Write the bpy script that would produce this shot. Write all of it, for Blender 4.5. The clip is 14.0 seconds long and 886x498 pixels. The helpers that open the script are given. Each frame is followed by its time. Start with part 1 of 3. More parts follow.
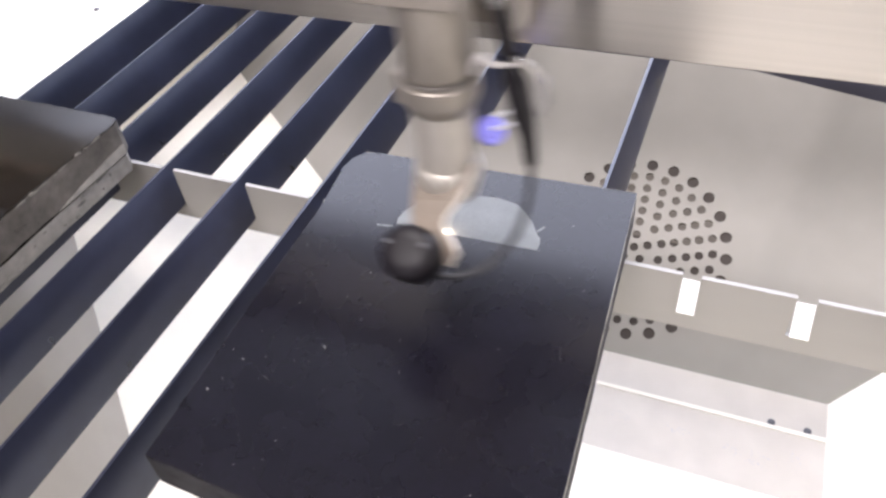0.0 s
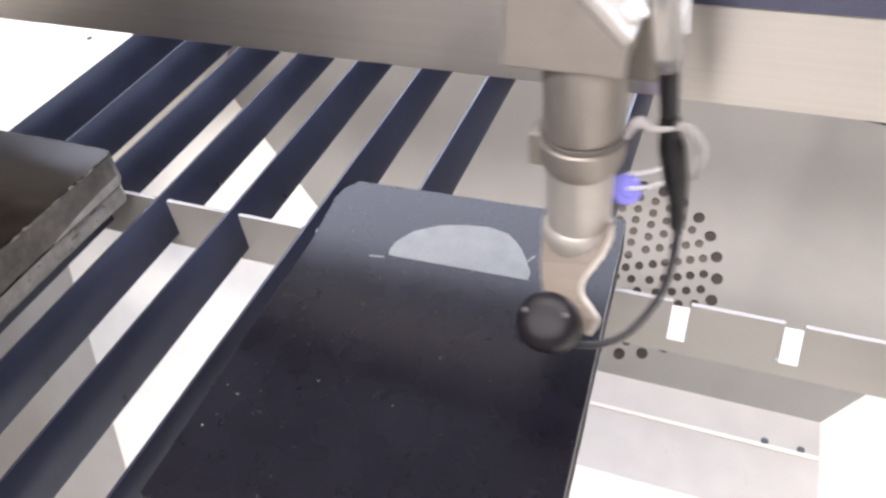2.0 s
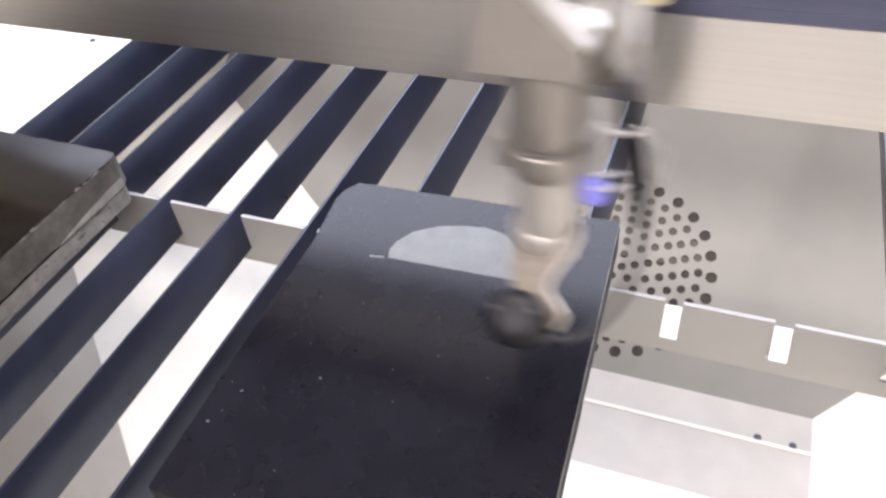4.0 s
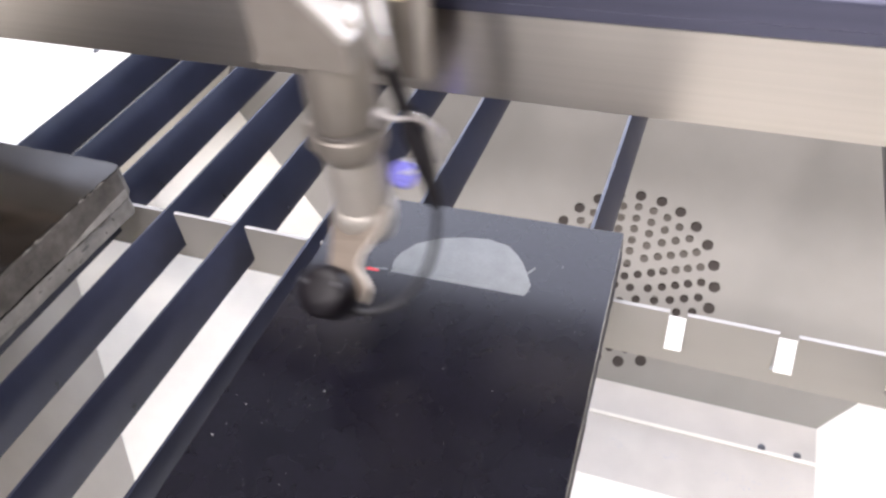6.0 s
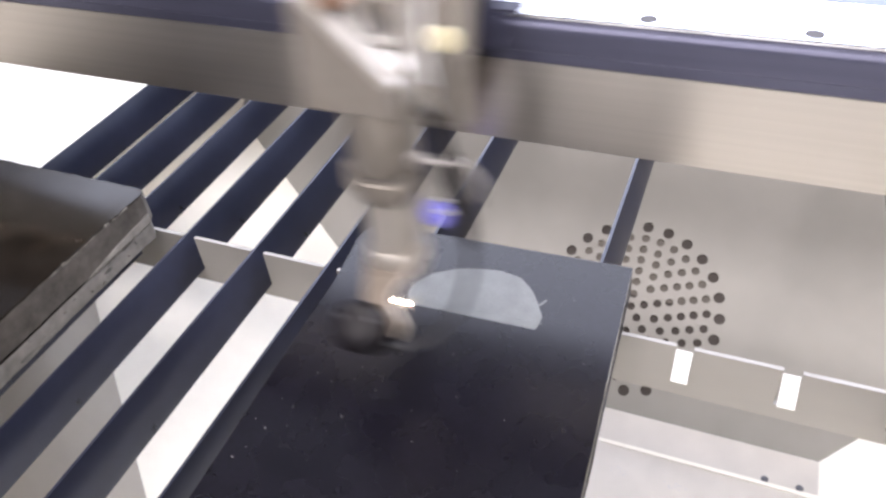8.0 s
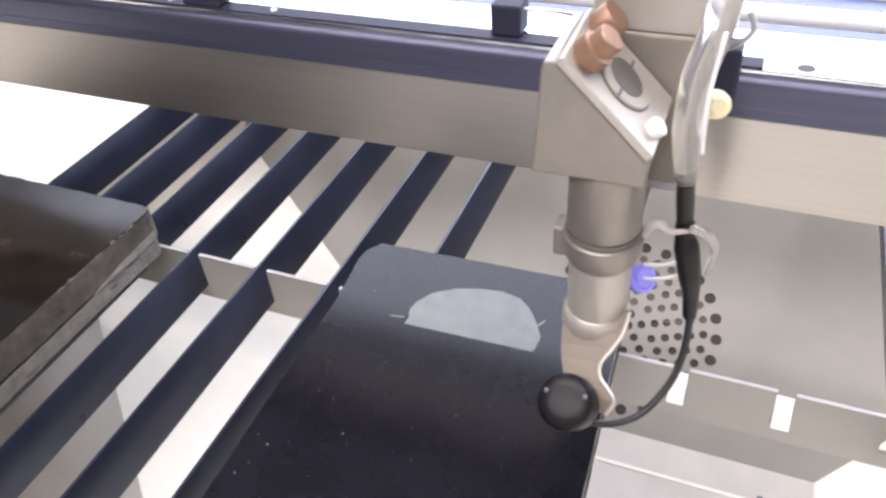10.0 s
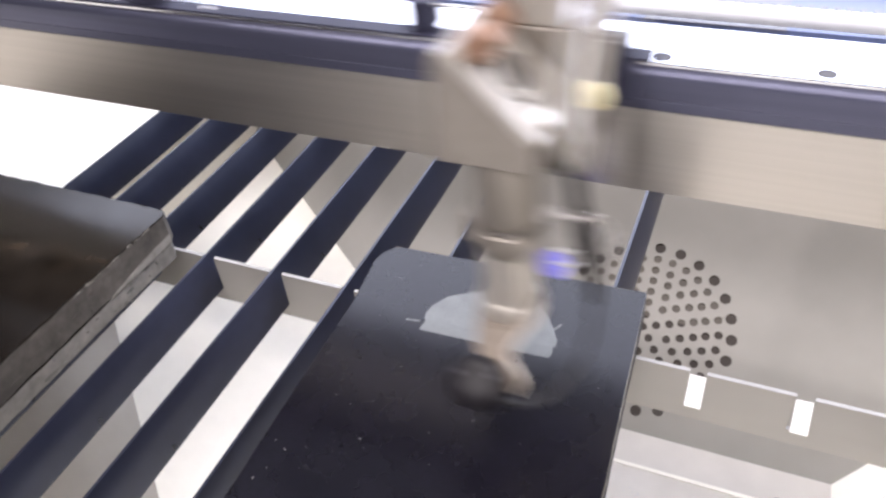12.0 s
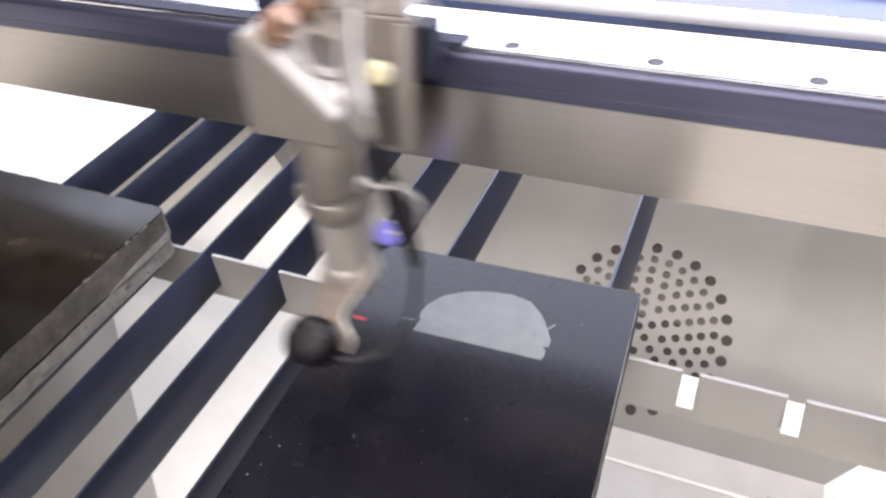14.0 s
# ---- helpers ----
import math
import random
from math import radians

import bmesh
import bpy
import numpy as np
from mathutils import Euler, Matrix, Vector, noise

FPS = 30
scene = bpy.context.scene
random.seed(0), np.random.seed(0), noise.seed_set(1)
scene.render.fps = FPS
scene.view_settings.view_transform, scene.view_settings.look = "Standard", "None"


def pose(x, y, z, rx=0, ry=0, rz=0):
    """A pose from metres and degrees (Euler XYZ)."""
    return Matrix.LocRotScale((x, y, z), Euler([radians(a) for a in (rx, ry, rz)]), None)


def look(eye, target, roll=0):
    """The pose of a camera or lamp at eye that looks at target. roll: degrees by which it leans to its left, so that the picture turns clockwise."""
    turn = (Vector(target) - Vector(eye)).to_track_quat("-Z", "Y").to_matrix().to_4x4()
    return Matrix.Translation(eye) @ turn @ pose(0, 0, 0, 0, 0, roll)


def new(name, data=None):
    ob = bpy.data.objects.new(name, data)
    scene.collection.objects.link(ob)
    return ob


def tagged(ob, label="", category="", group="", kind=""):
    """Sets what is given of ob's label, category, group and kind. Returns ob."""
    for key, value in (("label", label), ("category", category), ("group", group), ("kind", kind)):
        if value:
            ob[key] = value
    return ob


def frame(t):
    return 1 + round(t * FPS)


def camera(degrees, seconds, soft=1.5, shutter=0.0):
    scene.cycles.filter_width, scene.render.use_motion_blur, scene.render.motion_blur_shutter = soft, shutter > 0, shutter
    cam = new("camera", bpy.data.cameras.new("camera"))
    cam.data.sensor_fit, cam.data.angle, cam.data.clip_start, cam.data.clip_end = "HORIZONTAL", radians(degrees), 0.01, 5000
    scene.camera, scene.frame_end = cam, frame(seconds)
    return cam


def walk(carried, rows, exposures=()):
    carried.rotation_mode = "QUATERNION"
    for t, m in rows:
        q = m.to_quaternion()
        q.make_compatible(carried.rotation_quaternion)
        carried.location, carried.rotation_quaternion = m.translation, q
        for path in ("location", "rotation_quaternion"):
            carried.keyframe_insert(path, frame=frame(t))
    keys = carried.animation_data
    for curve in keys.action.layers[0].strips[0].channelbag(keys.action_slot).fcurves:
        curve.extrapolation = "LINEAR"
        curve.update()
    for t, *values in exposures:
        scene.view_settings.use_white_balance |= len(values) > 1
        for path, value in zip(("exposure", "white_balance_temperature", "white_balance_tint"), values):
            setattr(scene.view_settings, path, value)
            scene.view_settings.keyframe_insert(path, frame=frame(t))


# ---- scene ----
cam = camera(60.0, 14.0, soft=2.6, shutter=0.75)
PATH = [
    (0, (0.0017, -0.2654, 0.2657), (-0.3121, 0.3845, -0.4265), -6.35),
    (0.5, (0.0004, -0.2585, 0.2671), (-0.3128, 0.3938, -0.4231), -7.01),
    (1, (0.0009, -0.2580, 0.2680), (-0.3088, 0.3988, -0.4194), -6.62),
    (1.5, (0.0021, -0.2589, 0.2697), (-0.3081, 0.3993, -0.4163), -6.77),
    (2, (0.0026, -0.2613, 0.2744), (-0.3081, 0.4010, -0.4074), -6.67),
    (2.5, (0.0036, -0.2667, 0.2796), (-0.3083, 0.3990, -0.3984), -6.43),
    (3, (0.0043, -0.2665, 0.2804), (-0.3040, 0.3936, -0.4046), -6.39),
    (5.5, (0.0060, -0.2661, 0.2836), (-0.3038, 0.3983, -0.3965), -7.00),
    (6, (0.0036, -0.2651, 0.2837), (-0.3079, 0.4008, -0.3942), -6.74),
    (6.5, (0.0026, -0.2636, 0.2854), (-0.3125, 0.4038, -0.3894), -6.87),
    (7, (0.0024, -0.2624, 0.2859), (-0.3140, 0.4065, -0.3868), -6.78),
    (7.5, (0.0029, -0.2649, 0.2899), (-0.3092, 0.4134, -0.3753), -5.97),
    (8, (0.0011, -0.2719, 0.2961), (-0.3195, 0.4098, -0.3615), -5.65),
    (10.5, (0.0023, -0.2758, 0.3042), (-0.3196, 0.4200, -0.3378), -4.80),
    (11, (0.0015, -0.2758, 0.3061), (-0.3181, 0.4195, -0.3378), -4.72),
    (11.5, (-0.0014, -0.2753, 0.3064), (-0.3226, 0.4204, -0.3362), -4.55),
    (12, (-0.0017, -0.2740, 0.3055), (-0.3359, 0.4131, -0.3396), -5.75),
    (12.5, (-0.0007, -0.2724, 0.3034), (-0.3299, 0.4097, -0.3496), -4.89),
    (13, (-0.0020, -0.2741, 0.3045), (-0.3340, 0.4024, -0.3528), -5.08),
    (13.5, (-0.0011, -0.2748, 0.3070), (-0.3372, 0.4072, -0.3426), -5.11),
    (14, (0.0016, -0.2738, 0.3083), (-0.3329, 0.4099, -0.3403), -5.38),
]
walk(cam, [(t, look(eye, target, roll)) for t, eye, target, roll in PATH], exposures=[(0.0, 0.21, 6170, 20), (3.0, 0.17, 6170, 20), (7.0, 0.10, 6170, 20), (10.5, 0.0, 6170, 20), (14.0, -0.02, 6170, 20)])

# ---- light ----
world = bpy.data.worlds.new("workshop")
scene.world = world
world.use_nodes = True
world.node_tree.nodes["Background"].inputs["Color"].default_value = (0.86, 0.92, 1.0, 1)
world.node_tree.nodes["Background"].inputs["Strength"].default_value = 6.9
scene.view_settings.exposure = 0.0


def area_lamp(name, eye, target, sx, sy, watts, colour):
    data = bpy.data.lights.new(name, "AREA")
    data.shape, data.size, data.size_y, data.energy, data.color = "RECTANGLE", sx, sy, watts, colour
    ob = new(name, data)
    ob.matrix_world = look(eye, target)
    return ob


# two unseen fill lamps, over and before the machine; daylight from the open back
area_lamp("fill_lamp", (-0.30, -1.25, 1.46), (-0.25, -0.50, 0.0), 1.9, 0.40, 42, (1.0, 0.95, 0.86))
area_lamp("fill_lamp", (-0.25, -0.20, 1.47), (-0.25, -0.15, 0.0), 1.9, 0.30, 30, (1.0, 0.95, 0.86))


# ---- materials ----
def material(name, colour, rough=0.5, metal=0.0, grain=0.0, scale=60, bump=0.0, stain=0.0, stretch=(1, 1, 1), spec=0.5, rough_var=0.0):
    m = bpy.data.materials.new(name)
    m.use_nodes = True
    nt = m.node_tree
    b = nt.nodes["Principled BSDF"]
    b.inputs["Roughness"].default_value, b.inputs["Metallic"].default_value = rough, metal
    b.inputs["Specular IOR Level"].default_value = spec
    co = nt.nodes.new("ShaderNodeTexCoord")
    mp = nt.nodes.new("ShaderNodeMapping")
    mp.inputs["Scale"].default_value = stretch
    nt.links.new(co.outputs["Object"], mp.inputs["Vector"])
    fine = nt.nodes.new("ShaderNodeTexNoise")
    fine.inputs["Scale"].default_value, fine.inputs["Detail"].default_value = scale, 6
    nt.links.new(mp.outputs["Vector"], fine.inputs["Vector"])
    broad = nt.nodes.new("ShaderNodeTexNoise")
    broad.inputs["Scale"].default_value, broad.inputs["Detail"].default_value = scale * 0.12, 4
    nt.links.new(mp.outputs["Vector"], broad.inputs["Vector"])

    def span(source, low, high):
        r = nt.nodes.new("ShaderNodeMapRange")
        r.inputs["From Min"].default_value, r.inputs["From Max"].default_value = 0.3, 0.7
        r.inputs["To Min"].default_value, r.inputs["To Max"].default_value = low, high
        nt.links.new(source.outputs["Fac"], r.inputs["Value"])
        return r

    a, c = span(fine, 1 - grain, 1 + grain), span(broad, 1 - stain, 1 + stain)
    mul = nt.nodes.new("ShaderNodeMath")
    mul.operation = "MULTIPLY"
    nt.links.new(a.outputs[0], mul.inputs[0])
    nt.links.new(c.outputs[0], mul.inputs[1])
    mix = nt.nodes.new("ShaderNodeVectorMath")
    mix.operation = "SCALE"
    mix.inputs[0].default_value = colour
    nt.links.new(mul.outputs[0], mix.inputs["Scale"])
    nt.links.new(mix.outputs[0], b.inputs["Base Color"])
    if rough_var:
        rr = span(broad, rough - rough_var, rough + rough_var)
        nt.links.new(rr.outputs[0], b.inputs["Roughness"])
    if bump:
        bp = nt.nodes.new("ShaderNodeBump")
        bp.inputs["Strength"].default_value, bp.inputs["Distance"].default_value = bump, 0.001
        nt.links.new(fine.outputs["Fac"], bp.inputs["Height"])
        nt.links.new(bp.outputs[0], b.inputs["Normal"])
    return m


WHITE = material("white_powder_coat", (0.82, 0.785, 0.695), 0.45, 0, 0.02, 90, 0.05, 0.04)
STEEL = material("stainless_sheet", (0.250, 0.239, 0.218), 0.6, 0.10, 0.03, 40, 0.02, 0.06, (1, 1, 1), rough_var=0.08)
# shade in the hopper corner put into the colour of its sheet
CORNER = material("shaded_corner_sheet", (0.36, 0.335, 0.295), 0.55, 0.1, 0.04, 40, 0.02, 0.08)
BAR = material("stainless_cross_bar", (0.27, 0.258, 0.24), 0.45, 0.12, 0.03, 60, 0.02, 0.06, (0.2, 1, 1))
BRUSHED = material("brushed_sheet", (0.455, 0.425, 0.385), 0.31, 1.0, 0.04, 60, 0.03, 0.05, (0.06, 1, 6), rough_var=0.04)
NAVY = material("dark_anodised_slat", (0.0098, 0.0117, 0.0245), 0.33, 0.0, 0.12, 120, 0.03, 0.3, spec=0.5, rough_var=0.07)
NAVY.node_tree.nodes["Principled BSDF"].inputs["Specular Tint"].default_value = (0.84, 0.89, 1.0, 1)
def brushed_along_x(m, amount):
    """Lengthwise brushing: reflections smear across the grain."""
    nt = m.node_tree
    way = nt.nodes.new("ShaderNodeCombineXYZ")
    way.inputs["Z"].default_value = 1.0
    b = nt.nodes["Principled BSDF"]
    b.inputs["Anisotropic"].default_value = amount
    nt.links.new(way.outputs[0], b.inputs["Tangent"])


brushed_along_x(BRUSHED, 0.8)
RAIL_DARK = material("dark_anodised_extrusion", (0.084, 0.086, 0.128), 0.34, 0.7, 0.12, 160, 0.03, 0.22, (0.03, 1, 1), rough_var=0.06)
brushed_along_x(RAIL_DARK, 0.6)
CLAMP = material("dark_blue_black_clamp", (0.026, 0.026, 0.046), 0.6, 0.0, 0.05, 50, 0.02, 0.1, spec=0.2)
RAIL_TOP = material("bright_rail", (0.62, 0.62, 0.66), 0.16, 1.0, 0.03, 50, 0.02, 0.06, (0.1, 1, 1))
ALU = material("sand_cast_grey_aluminium", (0.285, 0.255, 0.222), 0.42, 0.45, 0.05, 140, 0.05, 0.08)
ALU_LIGHT = material("light_grey_aluminium", (0.47, 0.438, 0.39), 0.38, 0.35, 0.04, 120, 0.04, 0.08)
BLACK = material("black_plastic", (0.006, 0.0045, 0.0065), 0.42, 0, 0.1, 90, 0.05, 0.1, spec=0.3)
RUBBER = material("black_cable_rubber", (0.012, 0.012, 0.015), 0.5, 0, 0.1, 90, 0.03, 0.1)
CREAM = material("cream_painted_bracket", (0.185, 0.152, 0.122), 0.45, 0, 0.04, 90, 0.03, 0.1)
BLUE = material("blue_fitting", (0.30, 0.29, 0.85), 0.22, 0, 0.04, 90, 0.02, 0.1)
BRASS = material("copper_brown_knob", (0.30, 0.18, 0.12), 0.42, 0.5, 0.05, 90, 0.03, 0.1)
YELLOW = material("pale_brass", (0.85, 0.77, 0.48), 0.35, 0.35, 0.04, 90, 0.03, 0.1)
SCREW = material("zinc_screw", (0.45, 0.45, 0.45), 0.42, 0.8, 0.04, 90, 0.03, 0.1)
BOLT = material("dark_steel_bolt", (0.10, 0.10, 0.11), 0.4, 0.5, 0.05, 50, 0, 0.1)
# paler tone for the light inside the upper half of the duct
DUCT = material("lit_duct_tone", (0.13, 0.115, 0.10), 0.8, 0, 0.08, 60, 0, 0.35)
# dark colour stands for the shade inside the duct
DARK_HOLE = material("shaded_duct", (0.05, 0.041, 0.036), 0.8, 0, 0.05, 50, 0, 0.1)
TIE = material("greyish_nylon_tie", (0.40, 0.38, 0.365), 0.4, 0, 0.03, 90, 0.02, 0.05)
NYLON = material("white_nylon", (0.9, 0.9, 0.9), 0.4, 0, 0.02, 90, 0.02, 0.03)
FILM = material("pale_blue_film", (0.065, 0.090, 0.205), 0.45, 0, 0.03, 30, 0.02, 0.08)
GREY = material("grey_panel", (0.42, 0.42, 0.45), 0.45, 0, 0.03, 30, 0.02, 0.08)
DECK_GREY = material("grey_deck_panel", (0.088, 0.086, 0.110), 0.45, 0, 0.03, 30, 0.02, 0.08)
BELT = material("white_belt", (0.72, 0.73, 0.76), 0.4, 0, 0.03, 30, 0.02, 0.08)
GRANITE = material("polished_black_granite", (0.0040, 0.0034, 0.0068), 0.275, 0, 0.3, 420, 0.012, 0.15, spec=0.26, rough_var=0.015)
ROUGH_STONE = material("sawn_black_granite_edge", (0.075, 0.067, 0.058), 0.85, 0, 0.28, 120, 0.3, 0.35, spec=0.2)
# paler copy of the sawn granite, for the lower slab and edge strips
GREY_STONE = material("paler_sawn_granite", (0.20, 0.185, 0.162), 0.85, 0, 0.25, 110, 0.3, 0.3, spec=0.2)
CHIP = material("broken_granite", (0.16, 0.148, 0.13), 0.7, 0, 0.4, 200, 0.3, 0.4, spec=0.3)
SAWN_DARK = material("sawn_black_granite", (0.030, 0.029, 0.032), 0.8, 0, 0.3, 160, 0.3, 0.3, spec=0.2)
BOLT_CAP = material("dull_bolt_cap", (0.11, 0.11, 0.12), 0.9, 0, 0.05, 90, 0.02, 0.1, spec=0.1)
DUST = material("pale_stone_dust", (0.30, 0.30, 0.29), 0.9, 0, 0.1, 300, 0, 0.1)
SLAB_TOP = material("worn_granite_face", (0.0085, 0.0066, 0.0050), 0.21, 0, 0.3, 300, 0.015, 0.4, spec=0.20, rough_var=0.05)
ENGRAVED = material("laser_frosted_granite", (0.140, 0.147, 0.147), 0.75, 0, 0.07, 900, 0.1, 0.10)


def patch_film(m, colour, amount, scale, stretch=(1, 1, 1), low=0.5, high=0.75):
    """Soft patches and streaks in the base colour: dust, and painted reflections."""
    nt = m.node_tree
    b = nt.nodes["Principled BSDF"]
    was = b.inputs["Base Color"].links[0].from_socket
    co = nt.nodes.new("ShaderNodeTexCoord")
    mp = nt.nodes.new("ShaderNodeMapping")
    mp.inputs["Scale"].default_value = stretch
    mp.inputs["Rotation"].default_value = (0, 0, 0.5)
    nt.links.new(co.outputs["Object"], mp.inputs["Vector"])
    n = nt.nodes.new("ShaderNodeTexNoise")
    n.inputs["Scale"].default_value, n.inputs["Detail"].default_value, n.inputs["Distortion"].default_value = scale, 5, 0.5
    nt.links.new(mp.outputs["Vector"], n.inputs["Vector"])
    r = nt.nodes.new("ShaderNodeMapRange")
    for key, value in (("From Min", low), ("From Max", high), ("To Min", 0.0), ("To Max", amount)):
        r.inputs[key].default_value = value
    nt.links.new(n.outputs["Fac"], r.inputs["Value"])
    mix = nt.nodes.new("ShaderNodeMix")
    mix.data_type = "RGBA"
    mix.inputs[7].default_value = (*colour, 1)
    nt.links.new(r.outputs[0], mix.inputs[0])
    nt.links.new(was, mix.inputs[6])
    nt.links.new(mix.outputs[2], b.inputs["Base Color"])


patch_film(GRANITE, (0.22, 0.24, 0.34), 0.004, 34, (1.0, 0.6, 1), 0.50, 0.85)
# brown streaky reflections of the slab, painted into its colour
patch_film(SLAB_TOP, (0.24, 0.17, 0.11), 0.14, 30, (0.35, 1.0, 1), 0.56, 0.78)
# greyer patches on the slats
patch_film(NAVY, (0.22, 0.21, 0.25), 0.05, 14, (1, 0.5, 1), 0.45, 0.75)

glass = bpy.data.materials.new("clear_hose")
glass.use_nodes = True
gb = glass.node_tree.nodes["Principled BSDF"]
gb.inputs["Base Color"].default_value = (0.80, 0.78, 0.75, 1)
gb.inputs["Roughness"].default_value, gb.inputs["Transmission Weight"].default_value = 0.12, 0.85
CLEAR = glass
GROOVE = material("shadowed_joint_ring", (0.16, 0.145, 0.13), 0.5, 0.4, 0.05, 90, 0.02, 0.1)
# greyer than the hopper bottom, with faint mottling
SHELF = material("mottled_grey_shelf", (0.50, 0.465, 0.415), 0.5, 0, 0.05, 40, 0.03, 0.14)
# kept dark so the stone and slats reflect little from above
CEILING = material("dark_light_block", (0.07, 0.07, 0.075), 0.8, 0, 0.04, 8, 0.02, 0.06)
PLASTER = material("grey_plaster", (0.42, 0.41, 0.40), 0.8, 0, 0.04, 8, 0.02, 0.06)

spark = bpy.data.materials.new("laser_spark")
spark.use_nodes = True
sb = spark.node_tree.nodes["Principled BSDF"]
sb.inputs["Base Color"].default_value = (0.4, 0.02, 0.02, 1)
sb.inputs["Emission Color"].default_value = (1.0, 0.03, 0.04, 1)
sb.inputs["Emission Strength"].default_value = 2.0
SPOT = spark
white_hot = bpy.data.materials.new("white_hot_spark")
white_hot.use_nodes = True
wb = white_hot.node_tree.nodes["Principled BSDF"]
wb.inputs["Emission Color"].default_value = (1.0, 0.80, 0.50, 1)
wb.inputs["Emission Strength"].default_value = 160.0
SPARK = white_hot


# ---- mesh helpers ----
def box(bm, x0, x1, y0, y1, z0, z1):
    v = [bm.verts.new(p) for p in ((x0, y0, z0), (x1, y0, z0), (x1, y1, z0), (x0, y1, z0), (x0, y0, z1), (x1, y0, z1), (x1, y1, z1), (x0, y1, z1))]
    for f in ((3, 2, 1, 0), (4, 5, 6, 7), (0, 1, 5, 4), (1, 2, 6, 5), (2, 3, 7, 6), (3, 0, 4, 7)):
        bm.faces.new([v[i] for i in f])
    return bm


def bevelled(bm, width, segments=2):
    bmesh.ops.bevel(bm, geom=bm.edges[:], offset=width, segments=segments, affect="EDGES", profile=0.5)
    return bm


def prism(bm, outline, axis, a, b):
    """Extrudes a 2D outline along x, y or z from a to b."""
    def at(p, w):
        return {"x": (w, p[0], p[1]), "y": (p[0], w, p[1]), "z": (p[0], p[1], w)}[axis]
    lo, hi = [bm.verts.new(at(p, a)) for p in outline], [bm.verts.new(at(p, b)) for p in outline]
    n = len(outline)
    bm.faces.new(lo[::-1])
    bm.faces.new(hi)
    for i in range(n):
        bm.faces.new((lo[i], lo[(i + 1) % n], hi[(i + 1) % n], hi[i]))
    bmesh.ops.recalc_face_normals(bm, faces=bm.faces[:])
    return bm


def lathe(bm, profile, m=None, n=40):
    """Turns (radius, height) pairs round z, closed at both ends; m places the result."""
    m = m or Matrix()
    rings = []
    for r, h in profile:
        rings.append([bm.verts.new(m @ Vector((r * math.cos(2 * math.pi * i / n), r * math.sin(2 * math.pi * i / n), h))) for i in range(n)])
    for a, b in zip(rings, rings[1:]):
        for i in range(n):
            bm.faces.new((a[i], a[(i + 1) % n], b[(i + 1) % n], b[i]))
    bm.faces.new(rings[0][::-1])
    bm.faces.new(rings[-1])
    bmesh.ops.recalc_face_normals(bm, faces=bm.faces[:])
    return bm


def sweep(bm, points, radius, n=12, steps=8):
    """A round tube along a smooth line through the points; radius is one number or one for each point."""
    pts = [Vector(p) for p in points]
    rad = [radius] * len(pts) if isinstance(radius, float) else list(radius)
    line = []
    for i in range(len(pts) - 1):
        p0, p1, p2, p3 = pts[max(i - 1, 0)], pts[i], pts[i + 1], pts[min(i + 2, len(pts) - 1)]
        for s in range(steps):
            u = s / steps
            p = 0.5 * ((2 * p1) + (p2 - p0) * u + (2 * p0 - 5 * p1 + 4 * p2 - p3) * u * u + (3 * p1 - p0 - 3 * p2 + p3) * u ** 3)
            line.append((p, rad[i] + (rad[i + 1] - rad[i]) * u))
    line.append((pts[-1], rad[-1]))
    rings, side = [], None
    for i, (p, r) in enumerate(line):
        d = (line[min(i + 1, len(line) - 1)][0] - line[max(i - 1, 0)][0]).normalized()
        side = (Vector((0.3, 0.2, 0.9)) if side is None else side)
        side = (side - d * side.dot(d)).normalized()
        up = d.cross(side)
        rings.append([bm.verts.new(p + (side * math.cos(2 * math.pi * k / n) + up * math.sin(2 * math.pi * k / n)) * r) for k in range(n)])
    for a, b in zip(rings, rings[1:]):
        for k in range(n):
            bm.faces.new((a[k], a[(k + 1) % n], b[(k + 1) % n], b[k]))
    bm.faces.new(rings[0][::-1])
    bm.faces.new(rings[-1])
    bmesh.ops.recalc_face_normals(bm, faces=bm.faces[:])
    return bm


def part(name, bm, mat, parent=None, label="", smooth=False):
    """Links a bmesh as one mesh object under a thing or a part."""
    me = bpy.data.meshes.new(name)
    for f in bm.faces:
        f.smooth = smooth
    bm.to_mesh(me)
    bm.free()
    me.materials.append(mat)
    if smooth:
        me.set_sharp_from_angle(angle=radians(38))
    ob = new(name, me)
    if parent is not None:
        ob.parent = parent
    if label:
        ob["label"] = label
    return ob


def empty(name, m, label, category, group="", kind=""):
    ob = new(name)
    ob.matrix_basis = m
    return tagged(ob, label, category, group, kind)


def structure(name, bm, mat, label, smooth=False):
    return tagged(part(name, bm, mat, smooth=smooth), label, "machine part", kind="structure")


# ---- unseen shop shell, added to block and shape the light ----
def room_part(name, x0, x1, y0, y1, z0, z1, label, mat=PLASTER):
    return tagged(part(name, box(bmesh.new(), x0, x1, y0, y1, z0, z1), mat), label, "room", kind="structure")


room_part("ceiling", -2.6, 2.6, -2.6, 1.05, 1.52, 1.60, "unseen dark ceiling added to hold back sky light", CEILING)
room_part("wall_front", -2.6, 2.6, -2.60, -2.50, -0.9, 1.52, "unseen grey wall added to hold back light")
room_part("wall_west", -2.60, -2.50, -2.5, 4.60, -0.9, 1.52, "unseen dark wall added to darken reflections", CEILING)
room_part("wall_east", 2.50, 2.60, -2.5, 1.60, -0.9, 1.52, "unseen grey wall added to hold back light")
room_part("floor", -6.0, 6.0, -2.6, 8.0, -1.0, -0.9, "grey concrete floor of the shop")


# ---- the hopper under the bed ----
BX0, BX1, BZ = -0.210, 0.1055, -0.208           # flat bottom of the hopper
